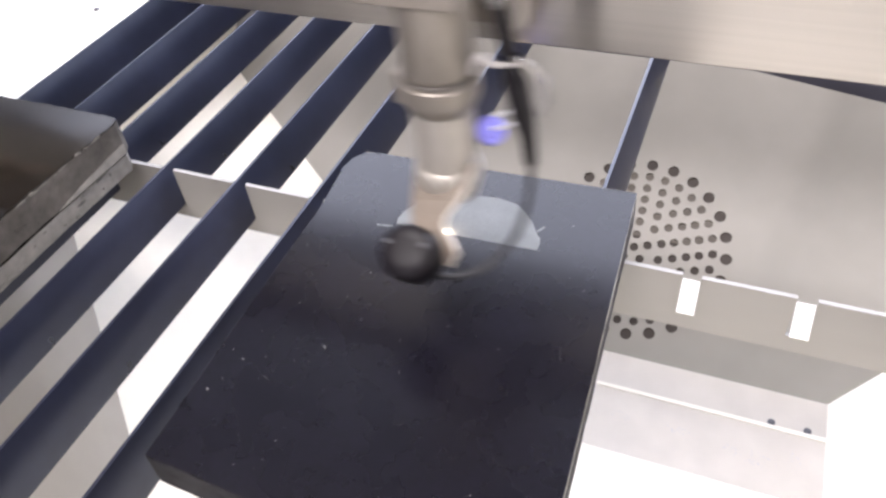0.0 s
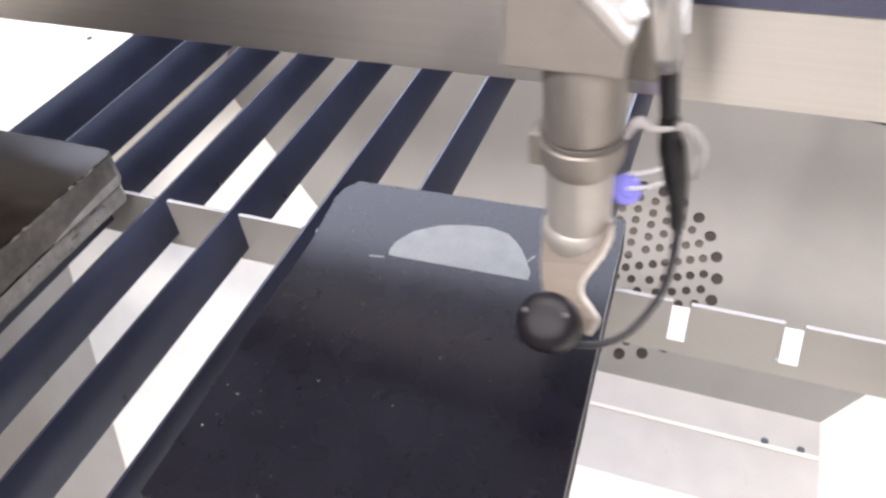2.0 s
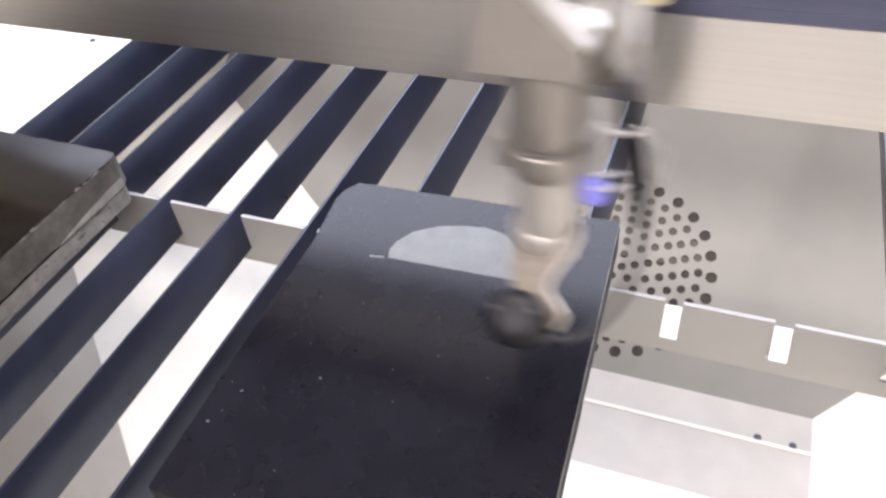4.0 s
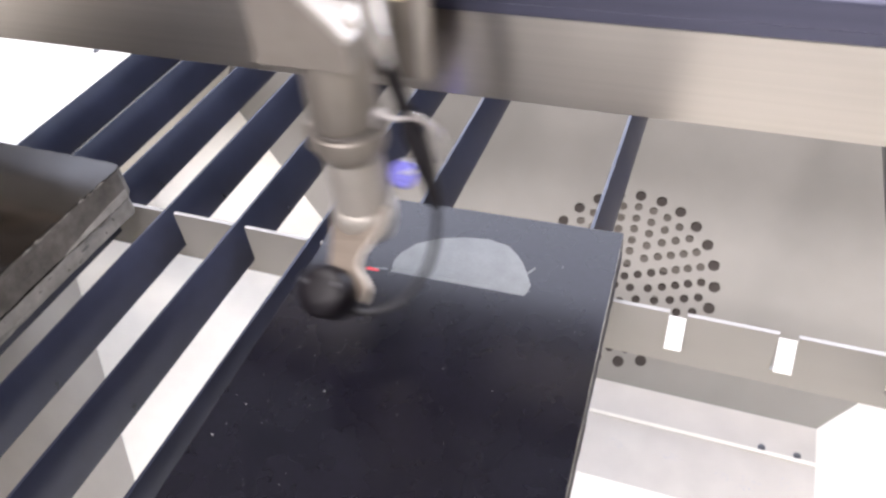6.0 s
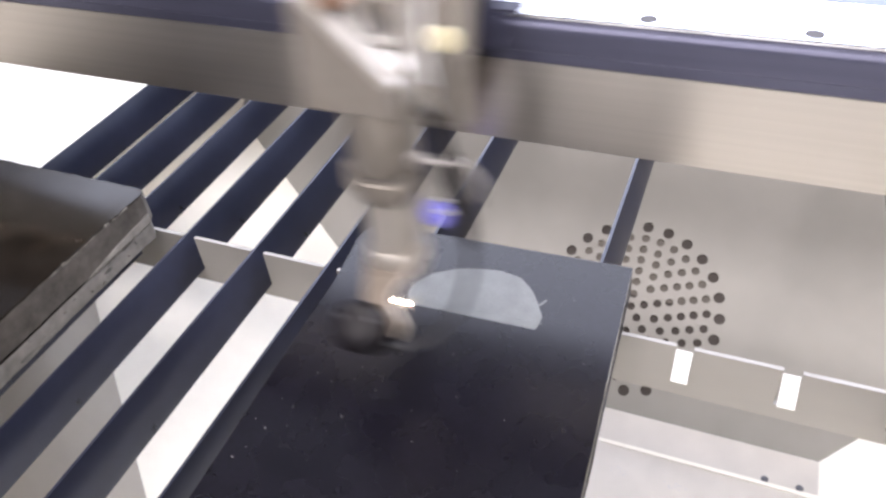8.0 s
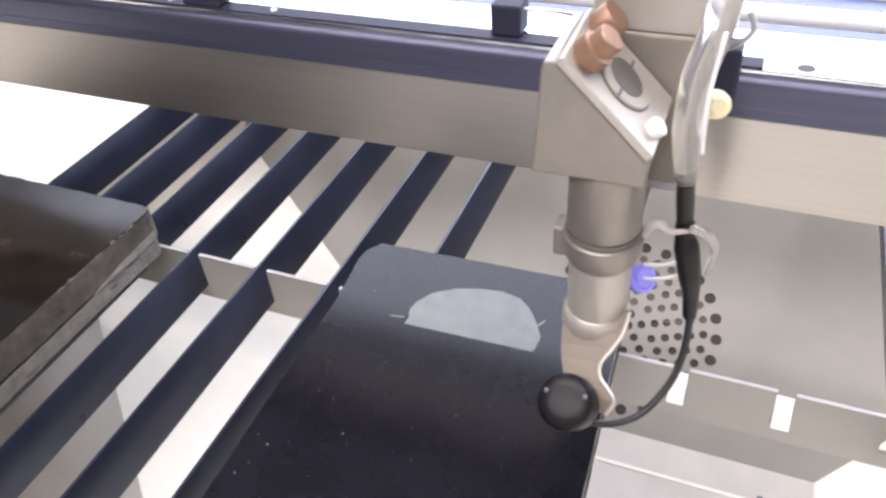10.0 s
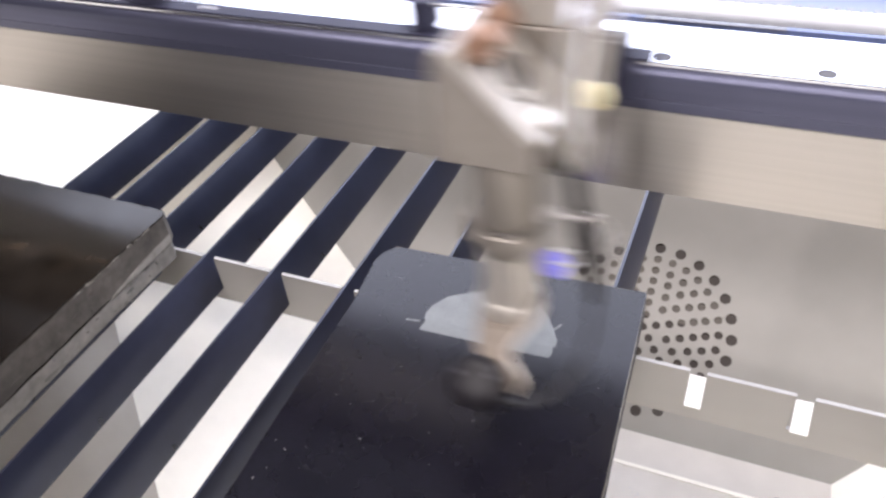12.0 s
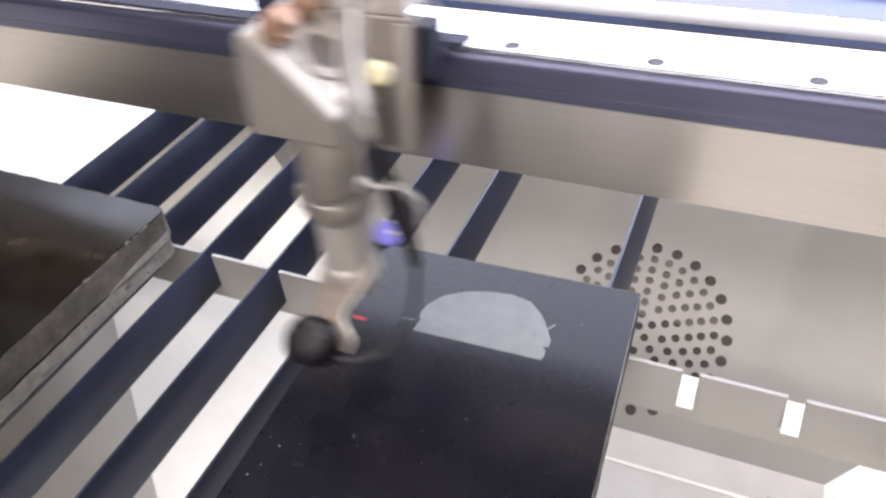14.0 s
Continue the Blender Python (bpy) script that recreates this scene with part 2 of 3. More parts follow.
SLOPE = math.tan(radians(33))                  # rear sheet
RY0, RY1 = 0.1107, 0.316                        # rear sheet from its foot to its head
LS, RS = 0.409, 0.554                          # rise of the two side sheets
PITCH, SLAT_W, SLAT_H = 0.05, 0.0082, 0.0255


def rear_z(y):
    return BZ + (y - RY0) * SLOPE


def sheet(corners, thick):
    """A flat sheet through its corners, with its thickness below."""
    bm = bmesh.new()
    top = [Vector(c) for c in corners]
    n = (top[1] - top[0]).cross(top[2] - top[0]).normalized()
    if n.z < 0:
        n = -n
    hi, lo = [bm.verts.new(p) for p in top], [bm.verts.new(p - n * thick) for p in top]
    k = len(top)
    bm.faces.new(hi)
    bm.faces.new(lo[::-1])
    for i in range(k):
        bm.faces.new((hi[i], lo[i], lo[(i + 1) % k], hi[(i + 1) % k]))
    bmesh.ops.recalc_face_normals(bm, faces=bm.faces[:])
    return bm


LX, RX = -0.470, 0.330
structure("hopper_side_left", sheet([(BX0, -0.30, BZ), (BX0, RY1, BZ), (LX, RY1, BZ + (BX0 - LX) * LS), (LX, -0.30, BZ + (BX0 - LX) * LS)], 0.002), WHITE, "white painted sloping side sheet of the hopper")
structure("hopper_side_right", sheet([(BX1, -0.30, BZ), (BX1, RY1, BZ), (RX, RY1, BZ + (RX - BX1) * RS), (RX, -0.30, BZ + (RX - BX1) * RS)], 0.002), WHITE, "white painted sloping side sheet of the hopper")
structure("hopper_front", sheet([(LX, -0.22, BZ), (RX, -0.22, BZ), (RX, -0.45, 0.0), (LX, -0.45, 0.0)], 0.002), WHITE, "white painted sloping front sheet of the hopper")
structure("hopper_bottom", box(bmesh.new(), BX0 - 0.002, BX1 + 0.002, -0.23, 0.0265, BZ - 0.004, BZ), WHITE, "white painted flat hopper bottom")
structure("wall_left", box(bmesh.new(), LX - 0.003, LX, -0.45, 0.6, BZ + (BX0 - LX) * LS - 0.003, -0.0065), WHITE, "white painted upright side of the bed well")
structure("wall_right", box(bmesh.new(), RX, RX + 0.003, -0.45, 0.6, BZ + (RX - BX1) * RS - 0.003, 0.10), WHITE, "white painted upright side of the bed well")
structure("deck_left", box(bmesh.new(), -1.10, -0.4555, -0.45, 0.6, -0.006, -0.003), WHITE, "white painted deck beside the slat bed")
structure("machine_floor", box(bmesh.new(), -1.10, 0.70, -0.60, 0.70, -0.33, -0.32), GREY, "grey base plate under the hopper")
structure("deck_front", box(bmesh.new(), -0.4545, 0.3265, -0.66, -0.4525, -0.006, -0.003), GREY, "grey painted front deck of the machine")
structure("deck_right", box(bmesh.new(), 0.3335, 0.70, -0.66, 0.32, 0.0, 0.003), GREY, "grey painted deck beside the bed well")
for name, x0, x1, y0, y1, top in (("cabinet_front", -1.10, 0.70, -0.68, -0.662, -0.006), ("cabinet_back", -1.10, 0.70, 0.902, 0.92, 0.030), ("cabinet_left", -1.12, -1.102, -0.68, 0.92, -0.008), ("cabinet_right", 0.702, 0.72, -0.68, 0.92, -0.006)):
    structure(name, box(bmesh.new(), x0, x1, y0, y1, -0.9, top), GREY, "grey sheet metal side of the machine cabinet")
structure("rear_deck", box(bmesh.new(), -1.10, 0.70, RY1 + 0.012, 0.9, 0.030, 0.036), FILM, "pale blue film covered rear deck")


structure("deck_panel", box(bmesh.new(), -0.094, 0.013, 0.325, 0.60, 0.0362, 0.0372), DECK_GREY, "grey panel let into the blue rear deck")
structure("deck_edge", box(bmesh.new(), -0.9, 0.65, 0.405, 0.412, 0.0363, 0.0390), WHITE, "white seam on the rear deck")


# the perforated rear sheet: slots of the hole ring are cut through a grid of cells
def rear_sheet():
    bm = bmesh.new()
    c = math.cos(math.atan(SLOPE))
    cx, cs = -0.0486, 0.0845                   # centre of the hole field across and along the sheet from its foot
    holes = []
    for ring, count, r in ((0.0686, 25, 0.0044), (0.0587, 30, 0.0033), (0.0490, 25, 0.0033), (0.0398, 20, 0.0033), (0.0303, 15, 0.0033), (0.0209, 10, 0.0033), (0.0104, 5, 0.0033)):
        for i in range(count):
            a = radians(90 + 360 * i / count)
            holes.append((cx + ring * math.cos(a), cs + ring * math.sin(a), r))
    holes.append((cx, cs, 0.0033))
    me_x0, me_x1, s0, s1 = LX, RX, 0.0, (RY1 - RY0) / c

    def put(x, s, d=0.0):
        y = RY0 + s * c
        return bm.verts.new((x, y + d * math.sin(math.atan(SLOPE)), rear_z(y) - d * c))
    # the upper edge runs down towards the right from the middle on
    outer = [put(me_x0, s0), put(me_x1, s0), put(me_x1, (0.2785 - RY0) / c), put(0.010, s1), put(me_x0, s1)]
    edges = [bm.edges.new((outer[i], outer[(i + 1) % 5])) for i in range(5)]
    for x, s, r in holes:
        ring = [put(x + r * math.cos(2 * math.pi * k / 16), s + r * math.sin(2 * math.pi * k / 16)) for k in range(16)]
        edges += [bm.edges.new((ring[k], ring[(k + 1) % 16])) for k in range(16)]
    bmesh.ops.triangle_fill(bm, use_beauty=True, use_dissolve=False, edges=edges)
    ext = bmesh.ops.extrude_face_region(bm, geom=bm.faces[:])
    n = Vector((0, math.sin(math.atan(SLOPE)), -c)) * 0.0015
    bmesh.ops.translate(bm, vec=n, verts=[g for g in ext["geom"] if isinstance(g, bmesh.types.BMVert)])
    bmesh.ops.recalc_face_normals(bm, faces=bm.faces[:])
    return bm


structure("rear_sheet", rear_sheet(), STEEL, "satin stainless sloping sheet with a round field of vent holes")
# closed just under the sheet; the duct's shade is in its colour
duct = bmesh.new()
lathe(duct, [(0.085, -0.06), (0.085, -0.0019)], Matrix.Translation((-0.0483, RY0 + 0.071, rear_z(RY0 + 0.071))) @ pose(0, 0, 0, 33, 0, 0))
# added half disc behind the upper holes, coloured as the lit duct
lit_half = bmesh.new()
prism(lit_half, [(0.062 * math.cos(radians(a)), 0.062 * math.sin(radians(a))) for a in range(8, 173, 6)], "z", -0.0017, -0.0016)
lit_half.transform(Matrix.Translation((-0.0483, RY0 + 0.071, rear_z(RY0 + 0.071))) @ pose(0, 0, 0, 33, 0, 0))
structure("lit_duct_half", lit_half, DUCT, "half disc toned paler for the lit upper duct")
structure("exhaust_duct", duct, DARK_HOLE, "exhaust duct behind the vent holes, its shade in the colour")
# folded lip and lower shelf at the foot of the rear sheet
structure("hopper_shelf", box(bmesh.new(), BX0, BX1, 0.0267, RY0, BZ - 0.004, BZ), SHELF, "pale grey shelf at the hopper foot")
structure("hopper_lip", bevelled(box(bmesh.new(), BX0, BX1, 0.0780, 0.0812, BZ, BZ + 0.0010), 0.0003), WHITE, "folded white lip along the hopper foot")
# the shade of the gap above the rear sheet is in this grey
structure("wall_rear", box(bmesh.new(), LX, RX, RY1 + 0.012, RY1 + 0.015, -0.200, 0.0298), DECK_GREY, "upright rear side of the bed well, dark grey for its shade")
CREASE = ((-0.480, 0.053, -0.0926), (-0.250, -0.165, -0.1905))
up = Vector((-0.36, -0.36, 0.86)).normalized() * 0.16
c0, c1 = Vector(CREASE[0]), Vector(CREASE[1])
# darker than the other hopper sheets to carry the corner shade
structure("hopper_corner", sheet([c0, c1, c1 + up, c0 + up], 0.002), CORNER, "hopper corner sheet, darkened for its shade")


# ---- slat bed ----
def comb_bar():
    bm = bmesh.new()
    out = []
    x = -0.50
    out.append((x, -0.036))
    out.append((0.20, -0.036))
    out.append((0.20, 0.0))
    for k in range(3, -10, -1):
        c = k * PITCH
        out += [(c + SLAT_W / 2 + 0.0002, 0.0), (c + SLAT_W / 2 + 0.0002, -SLAT_H), (c - SLAT_W / 2 - 0.0002, -SLAT_H), (c - SLAT_W / 2 - 0.0002, 0.0)]
    out.append((x, 0.0))
    return prism(bm, out, "y", 0.0, 0.0022)


bed = empty("slat_bed", Matrix(), "slat bed of dark blue bars in a notched cross bar", "slat bed")
part("comb_bar", comb_bar(), BAR, bed, "notched stainless cross bar")


def slat(deep=SLAT_H):
    r = SLAT_W / 2
    # a knife slat shaped to fit the camera's view: leaning back, and a slightly bulged slanting face from the narrow
    # top edge to the foot
    out = [(-r + 0.0050, -deep), (r, -deep), (r, -deep + 0.0020)]
    for i in range(1, 8):
        u = i / 8
        bulge = 0.0006 * math.sin(math.pi * u)
        out.append((r + (0.0018 - 2 * r) * u + bulge, (-deep + 0.0020) * (1 - u)))
    out += [(-r + 0.0018, -0.0001), (-r + 0.0012, 0.0), (-r, -0.0004)]
    return prism(bmesh.new(), out, "y", -0.42, 0.36)


for deep, places in ((0.0288, (-9,)), (0.0280, (-8,)), (SLAT_H, (-7, -6, -5, -4, -3, -1, 2))):
    first = part("slat", slat(deep), NAVY, bed, smooth=True)
    first.matrix_basis = Matrix.Translation((places[0] * PITCH, 0, 0))
    for k in places[1:]:
        ob = new("slat", first.data)
        ob.parent = bed
        ob.matrix_basis = Matrix.Translation((k * PITCH, 0, 0))
# white patches fitted to the view of the empty slots, tilted towards the light
for k in (0, 1):
    part("slot_patch", bevelled(prism(bmesh.new(), [(0.0010, -0.0030), (0.0016, -0.0036), (-0.0094, -0.0157), (-0.0100, -0.0149)], "x", k * PITCH - 0.0040, k * PITCH + 0.0040), 0.0001, 1), NYLON, bed, "white patch before an empty slot, tilted to catch light")


# ---- stones ----
def slab(outline, z0, z1, jag, seed):
    """A stone slab with slightly uneven sides."""
    rnd = random.Random(seed)
    pts = []
    for i, a in enumerate(outline):
        b = outline[(i + 1) % len(outline)]
        d = math.dist(a, b)
        k = max(1, int(d / 0.006))
        nx, ny = (b[1] - a[1]) / d, -(b[0] - a[0]) / d
        for s in range(k):
            u = s / k
            j = rnd.uniform(-jag, jag) if s else 0.0
            pts.append((a[0] + (b[0] - a[0]) * u + nx * j, a[1] + (b[1] - a[1]) * u + ny * j))
    bm = bmesh.new()
    prism(bm, pts, "z", z0, z1)
    rim = [e for e in bm.edges if abs(e.verts[0].co.z - e.verts[1].co.z) < 1e-6]
    bmesh.ops.bevel(bm, geom=rim, offset=0.0005, segments=2, affect="EDGES", profile=0.5)
    return bm


def stone(name, outline, z0, z1, jag, seed, label, face, side=ROUGH_STONE):
    """A slab: sawn body, and the polished face as its part."""
    ob = part(name, slab(outline, z0, z1 - 0.0012, jag, seed), side)
    part("polished_face", slab(outline, z1 - 0.0012, z1, jag, seed), face, ob, "polished black upper face")
    return tagged(ob, label, "stone plaque")


TOP = 0.0202
plaque = stone("granite_plaque", [(-0.1836, 0.0080), (-0.1822, 0.0165), (-0.1770, 0.0236), (-0.1700, 0.0246), (-0.0330, 0.0288), (-0.0255, -0.1320), (-0.0240, -0.1830), (-0.1395, -0.1730), (-0.1772, -0.1706), (-0.1786, -0.1200), (-0.1797, -0.0600), (-0.1800, -0.0250)], 0.0003, TOP, 0.00015, 3, "polished black granite plaque being engraved on the slats", GRANITE, SAWN_DARK)
part("ground_arris", sweep(bmesh.new(), [(-0.0331, 0.0284, TOP - 0.0004), (-0.0293, -0.052, TOP - 0.0004), (-0.0255, -0.1320, TOP - 0.0004), (-0.0240, -0.1826, TOP - 0.0004)], 0.00028, 8, 4), GREY_STONE, plaque, "pale ground edge")
part("ground_arris", sweep(bmesh.new(), [(-0.1770, 0.0240, TOP - 0.0004), (-0.1050, 0.0264, TOP - 0.0004), (-0.0331, 0.0288, TOP - 0.0004)], 0.00025, 8, 4), GREY_STONE, plaque, "pale ground edge")
SX = -0.3205
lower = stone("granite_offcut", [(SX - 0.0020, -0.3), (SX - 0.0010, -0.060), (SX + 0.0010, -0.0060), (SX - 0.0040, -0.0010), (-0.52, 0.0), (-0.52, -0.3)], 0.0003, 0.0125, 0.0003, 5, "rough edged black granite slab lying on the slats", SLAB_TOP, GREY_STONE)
upper = stone("granite_slab", [(SX - 0.0012, -0.3), (SX - 0.0004, -0.074), (SX, -0.056), (SX + 0.0014, -0.020), (SX + 0.0020, -0.0060), (SX - 0.0005, -0.0014), (SX - 0.0090, -0.0003), (-0.53, 0.0005), (-0.53, -0.3)], 0.0132, 0.0335, 0.0005, 6, "worn black granite slab stacked on another slab", SLAB_TOP)
# a paler sawn band along the foot of the upper slab, running out towards the front
band_side = bmesh.new()
prism(band_side, [(-0.0065, 0.0134), (-0.0065, 0.0196), (-0.0200, 0.0186), (-0.0350, 0.0172), (-0.0520, 0.0150), (-0.0600, 0.0134)], "x", 0.0, 0.0008)
for v in band_side.verts:
    v.co.x += SX + 0.0019 + (v.co.y + 0.0065) * 0.035
part("sawn_band", band_side, GREY_STONE, upper, "paler sawn band along the foot")


def chips(edge, z0, z1, count, seed, big):
    """Shallow chipped facets along an edge from one end to the other."""
    rnd = random.Random(seed)
    (xa, ya), (xb, yb) = edge
    d = math.dist(*edge)
    nx, ny = (yb - ya) / d, -(xb - xa) / d
    if nx < 0:
        nx, ny = -nx, -ny
    bm = bmesh.new()
    for i in range(count):
        u = rnd.random() ** 0.8
        z, w, h = z0 + (z1 - z0) * rnd.random(), rnd.uniform(0.2, 1.0) ** 2 * big, rnd.uniform(0.05, 0.14) * big
        x, y = xa + (xb - xa) * u, ya + (yb - ya) * u
        ring = []
        for k in range(7):
            a = 2 * math.pi * k / 7
            s, v = w * math.cos(a) * rnd.uniform(0.6, 1.2), h * math.sin(a) * rnd.uniform(0.6, 1.2)
            ring.append(bm.verts.new((x + (xb - xa) / d * s + nx * 0.0004, y + (yb - ya) / d * s + ny * 0.0004, z + v)))
        tip = bm.verts.new((x + nx * 0.0007, y + ny * 0.0007, z + h * 0.2))
        base = bm.verts.new((x - nx * 0.001, y - ny * 0.001, z))
        for k in range(7):
            bm.faces.new((ring[k], ring[(k + 1) % 7], tip))
            bm.faces.new((ring[(k + 1) % 7], ring[k], base))
    bmesh.ops.recalc_face_normals(bm, faces=bm.faces[:])
    return bm


tagged(part("chipped_edge", chips(((SX - 0.0004, -0.085), (SX + 0.0014, -0.020)), 0.0318, 0.0336, 16, 21, 0.0045), CHIP, upper), "pale chips along the upper edge", kind="stuff")
tagged(part("chipped_side", chips(((SX - 0.0010, -0.200), (SX, -0.056)), 0.0160, 0.0330, 18, 22, 0.0110), ROUGH_STONE, upper), "broken facets on the sawn side", kind="stuff")
tagged(part("chipped_side", chips(((SX - 0.0012, -0.16), (SX + 0.0008, -0.020)), 0.0030, 0.0115, 12, 23, 0.0100), CHIP, lower), "pale chips on the sawn side", kind="stuff")

# the engraved dome, a frosted film on the stone, and the band that the laser is adding at its foot
dome = [(-0.1375, -0.0255), (-0.0680, -0.0236), (-0.0680, -0.0190), (-0.0720, -0.0115), (-0.0760, -0.0050), (-0.0800, -0.0005), (-0.0860, 0.0045), (-0.0970, 0.0067), (-0.1090, 0.0050), (-0.1210, 0.0012), (-0.1320, -0.0060), (-0.1375, -0.0150), (-0.1385, -0.0210)]
part("engraving", prism(bmesh.new(), dome, "z", TOP + 0.00006, TOP + 0.00010), ENGRAVED, plaque, "frosted grey engraved dome")
band = part("engraving_band", prism(bmesh.new(), [(-0.1372, -0.0250), (-0.0692, -0.0231), (-0.0682, -0.0200), (-0.0687, -0.0165), (-0.0718, -0.0130), (-0.1365, -0.0150)], "z", 0.00001, 0.00005), ENGRAVED, plaque, "freshly frosted band at the foot of the dome")


for points in (((-0.1465, -0.0283), (-0.1390, -0.0272)), ((-0.0716, -0.0120), (-0.0690, -0.0072))):
    (xa, ya), (xb, yb) = points
    ln = math.dist(*points)
    ux, uy = -(yb - ya) / ln * 0.0005, (xb - xa) / ln * 0.0005
    part("stroke", prism(bmesh.new(), [(xa - ux, ya - uy), (xb - ux, yb - uy), (xb + ux, yb + uy), (xa + ux, ya + uy)], "z", TOP + 0.00002, TOP + 0.00009), ENGRAVED, plaque, "short engraved stroke")


def dust():
    """Pale stone dust, thickest towards the front corner of the plaque."""
    rnd = random.Random(11)
    bm = bmesh.new()
    for i in range(64):
        if i < 30:
            x, y = rnd.gauss(-0.150, 0.018), rnd.gauss(-0.128, 0.030)
        else:
            x, y = rnd.uniform(-0.176, -0.034), rnd.uniform(-0.165, 0.020)
        if not (-0.177 < x < -0.030 and -0.167 < y < 0.022):
            continue
        r = rnd.choice((0.00018, 0.0002, 0.00024, 0.0003, 0.0006 if i < 14 else 0.0003))
        n = rnd.randint(4, 6)
        a0 = rnd.random() * 6
        ring = [bm.verts.new((x + r * rnd.uniform(0.6, 1.3) * math.cos(a0 + 2 * math.pi * k / n), y + r * rnd.uniform(0.5, 1.2) * math.sin(a0 + 2 * math.pi * k / n), TOP + 0.00005)) for k in range(n)]
        tip = bm.verts.new((x, y, TOP + 0.00005 + r * 0.6))
        for k in range(n):
            bm.faces.new((ring[k], ring[(k + 1) % n], tip))
    return bm


tagged(part("stone_dust", dust(), DUST), "pale specks of stone dust on the plaque", "dust", kind="stuff")

# screws on the deck and the hopper shelf
for x, y, z, mat in ((-0.4918, 0.1660, -0.003, BOLT), (0.0935, 0.0835, BZ, BOLT), (0.0701, 0.0835, BZ, BOLT)):
    bm = lathe(bmesh.new(), [(0.0026, 0.0), (0.0026, 0.0008), (0.0018, 0.0014)], Matrix.Translation((x, y, z)), 16)
    tagged(part("screw", bm, mat, smooth=True), "small round head sheet metal screw", "screw", "sheet screws")
# dirt on the shelf
grime = bmesh.new()
rnd = random.Random(4)
for cx, cy in ((0.046, 0.053), (0.068, 0.053), (0.060, 0.049), (0.011, 0.057), (-0.026, 0.057), (0.088, 0.060)):
    for i in range(14):
        x, y, r = cx + rnd.gauss(0, 0.004), cy + rnd.gauss(0, 0.0022), rnd.uniform(0.0002, 0.0007)
        a0 = rnd.random() * 6
        grime.faces.new([grime.verts.new((x + r * math.cos(a0 + k), y + r * 0.7 * math.sin(a0 + k), BZ + 0.0003)) for k in (0, 1.2, 2.5, 3.8, 5.0)])
tagged(part("grime", grime, GREY), "grey grime on the hopper shelf", "dirt", kind="stuff")


# ---- gantry ----
GX0, GX1 = -0.95, 0.60
gantry = empty("gantry_beam", Matrix(), "gantry beam of dark extrusion and brushed sheet with bolted rail", "gantry beam")
part("cover_sheet", bevelled(box(bmesh.new(), GX0, GX1, 0.0015, 0.034, 0.1020, 0.1425), 0.0008), BRUSHED, gantry, "brushed metal lower face")
nose = [(0.0, 0.1430), (0.0385, 0.1430), (0.0385, 0.1598)]
nose += [(0.0032 - 0.0032 * math.sin(radians(a)), 0.1566 + 0.0032 * math.cos(radians(a))) for a in range(0, 91, 10)]
nose += [(0.0, 0.14785), (0.0002, 0.14772), (0.0002, 0.14758), (0.0, 0.14745)]  # a shallow lengthwise groove
part("extrusion", prism(bmesh.new(), nose, "x", GX0, GX1), RAIL_DARK, gantry, "dark extrusion with a rounded nose", True)
part("rail", bevelled(box(bmesh.new(), -0.90, GX1, 0.0036, 0.0385, 0.1599, 0.1618), 0.0004), RAIL_TOP, gantry, "bright steel rail")
first = None
for i in range(-14, 10):
    bm = bmesh.new()
    if first is None:
        lathe(bm, [(0.0034, 0.0), (0.0034, 0.00008), (0.0026, 0.0001)], n=20)
        first = ob = part("bolt", bm, BOLT_CAP, gantry, "dull recessed rail bolt")
    else:
        ob = new("bolt", first.data)
        ob.parent = gantry
    ob.matrix_basis = Matrix.Translation((-0.0371 + 0.0594 * i, 0.0092, 0.1618))
part("rail_band", sweep(bmesh.new(), [(GX0, 0.065, 0.158), (-0.2, 0.065, 0.158), (GX1, 0.065, 0.158)], 0.0042, 10, 4), BELT, gantry, "white drive belt behind the rail", True)
teeth = bmesh.new()
for i in range(300):
    x = GX0 + 0.004 + 0.0051 * i
    box(teeth, x, x + 0.0026, 0.0670, 0.0702, 0.1600, 0.1620)
tagged(part("belt_teeth", teeth, BOLT, gantry, "dark belt teeth"), kind="stuff")


# ---- laser head ----
def strip(bm, rows, thick):
    """A bent sheet through rows of left and right points."""
    front = [[bm.verts.new(p) for p in row] for row in rows]
    back = [[bm.verts.new((x, y + thick, z - thick * 0.3)) for x, y, z in row] for row in rows]
    for a, b in zip(front, front[1:]):
        bm.faces.new((a[0], a[1], b[1], b[0]))
    for a, b in zip(back, back[1:]):
        bm.faces.new((a[1], a[0], b[0], b[1]))
    for s in (0, 1):
        for i in range(len(rows) - 1):
            bm.faces.new((front[i][s], front[i + 1][s], back[i + 1][s], back[i][s]))
    for i in (0, -1):
        bm.faces.new((front[i][0], front[i][1], back[i][1], back[i][0]))
    bmesh.ops.recalc_face_normals(bm, faces=bm.faces[:])
    return bm


def placed(bm, m):
    bm.transform(m)
    return bm


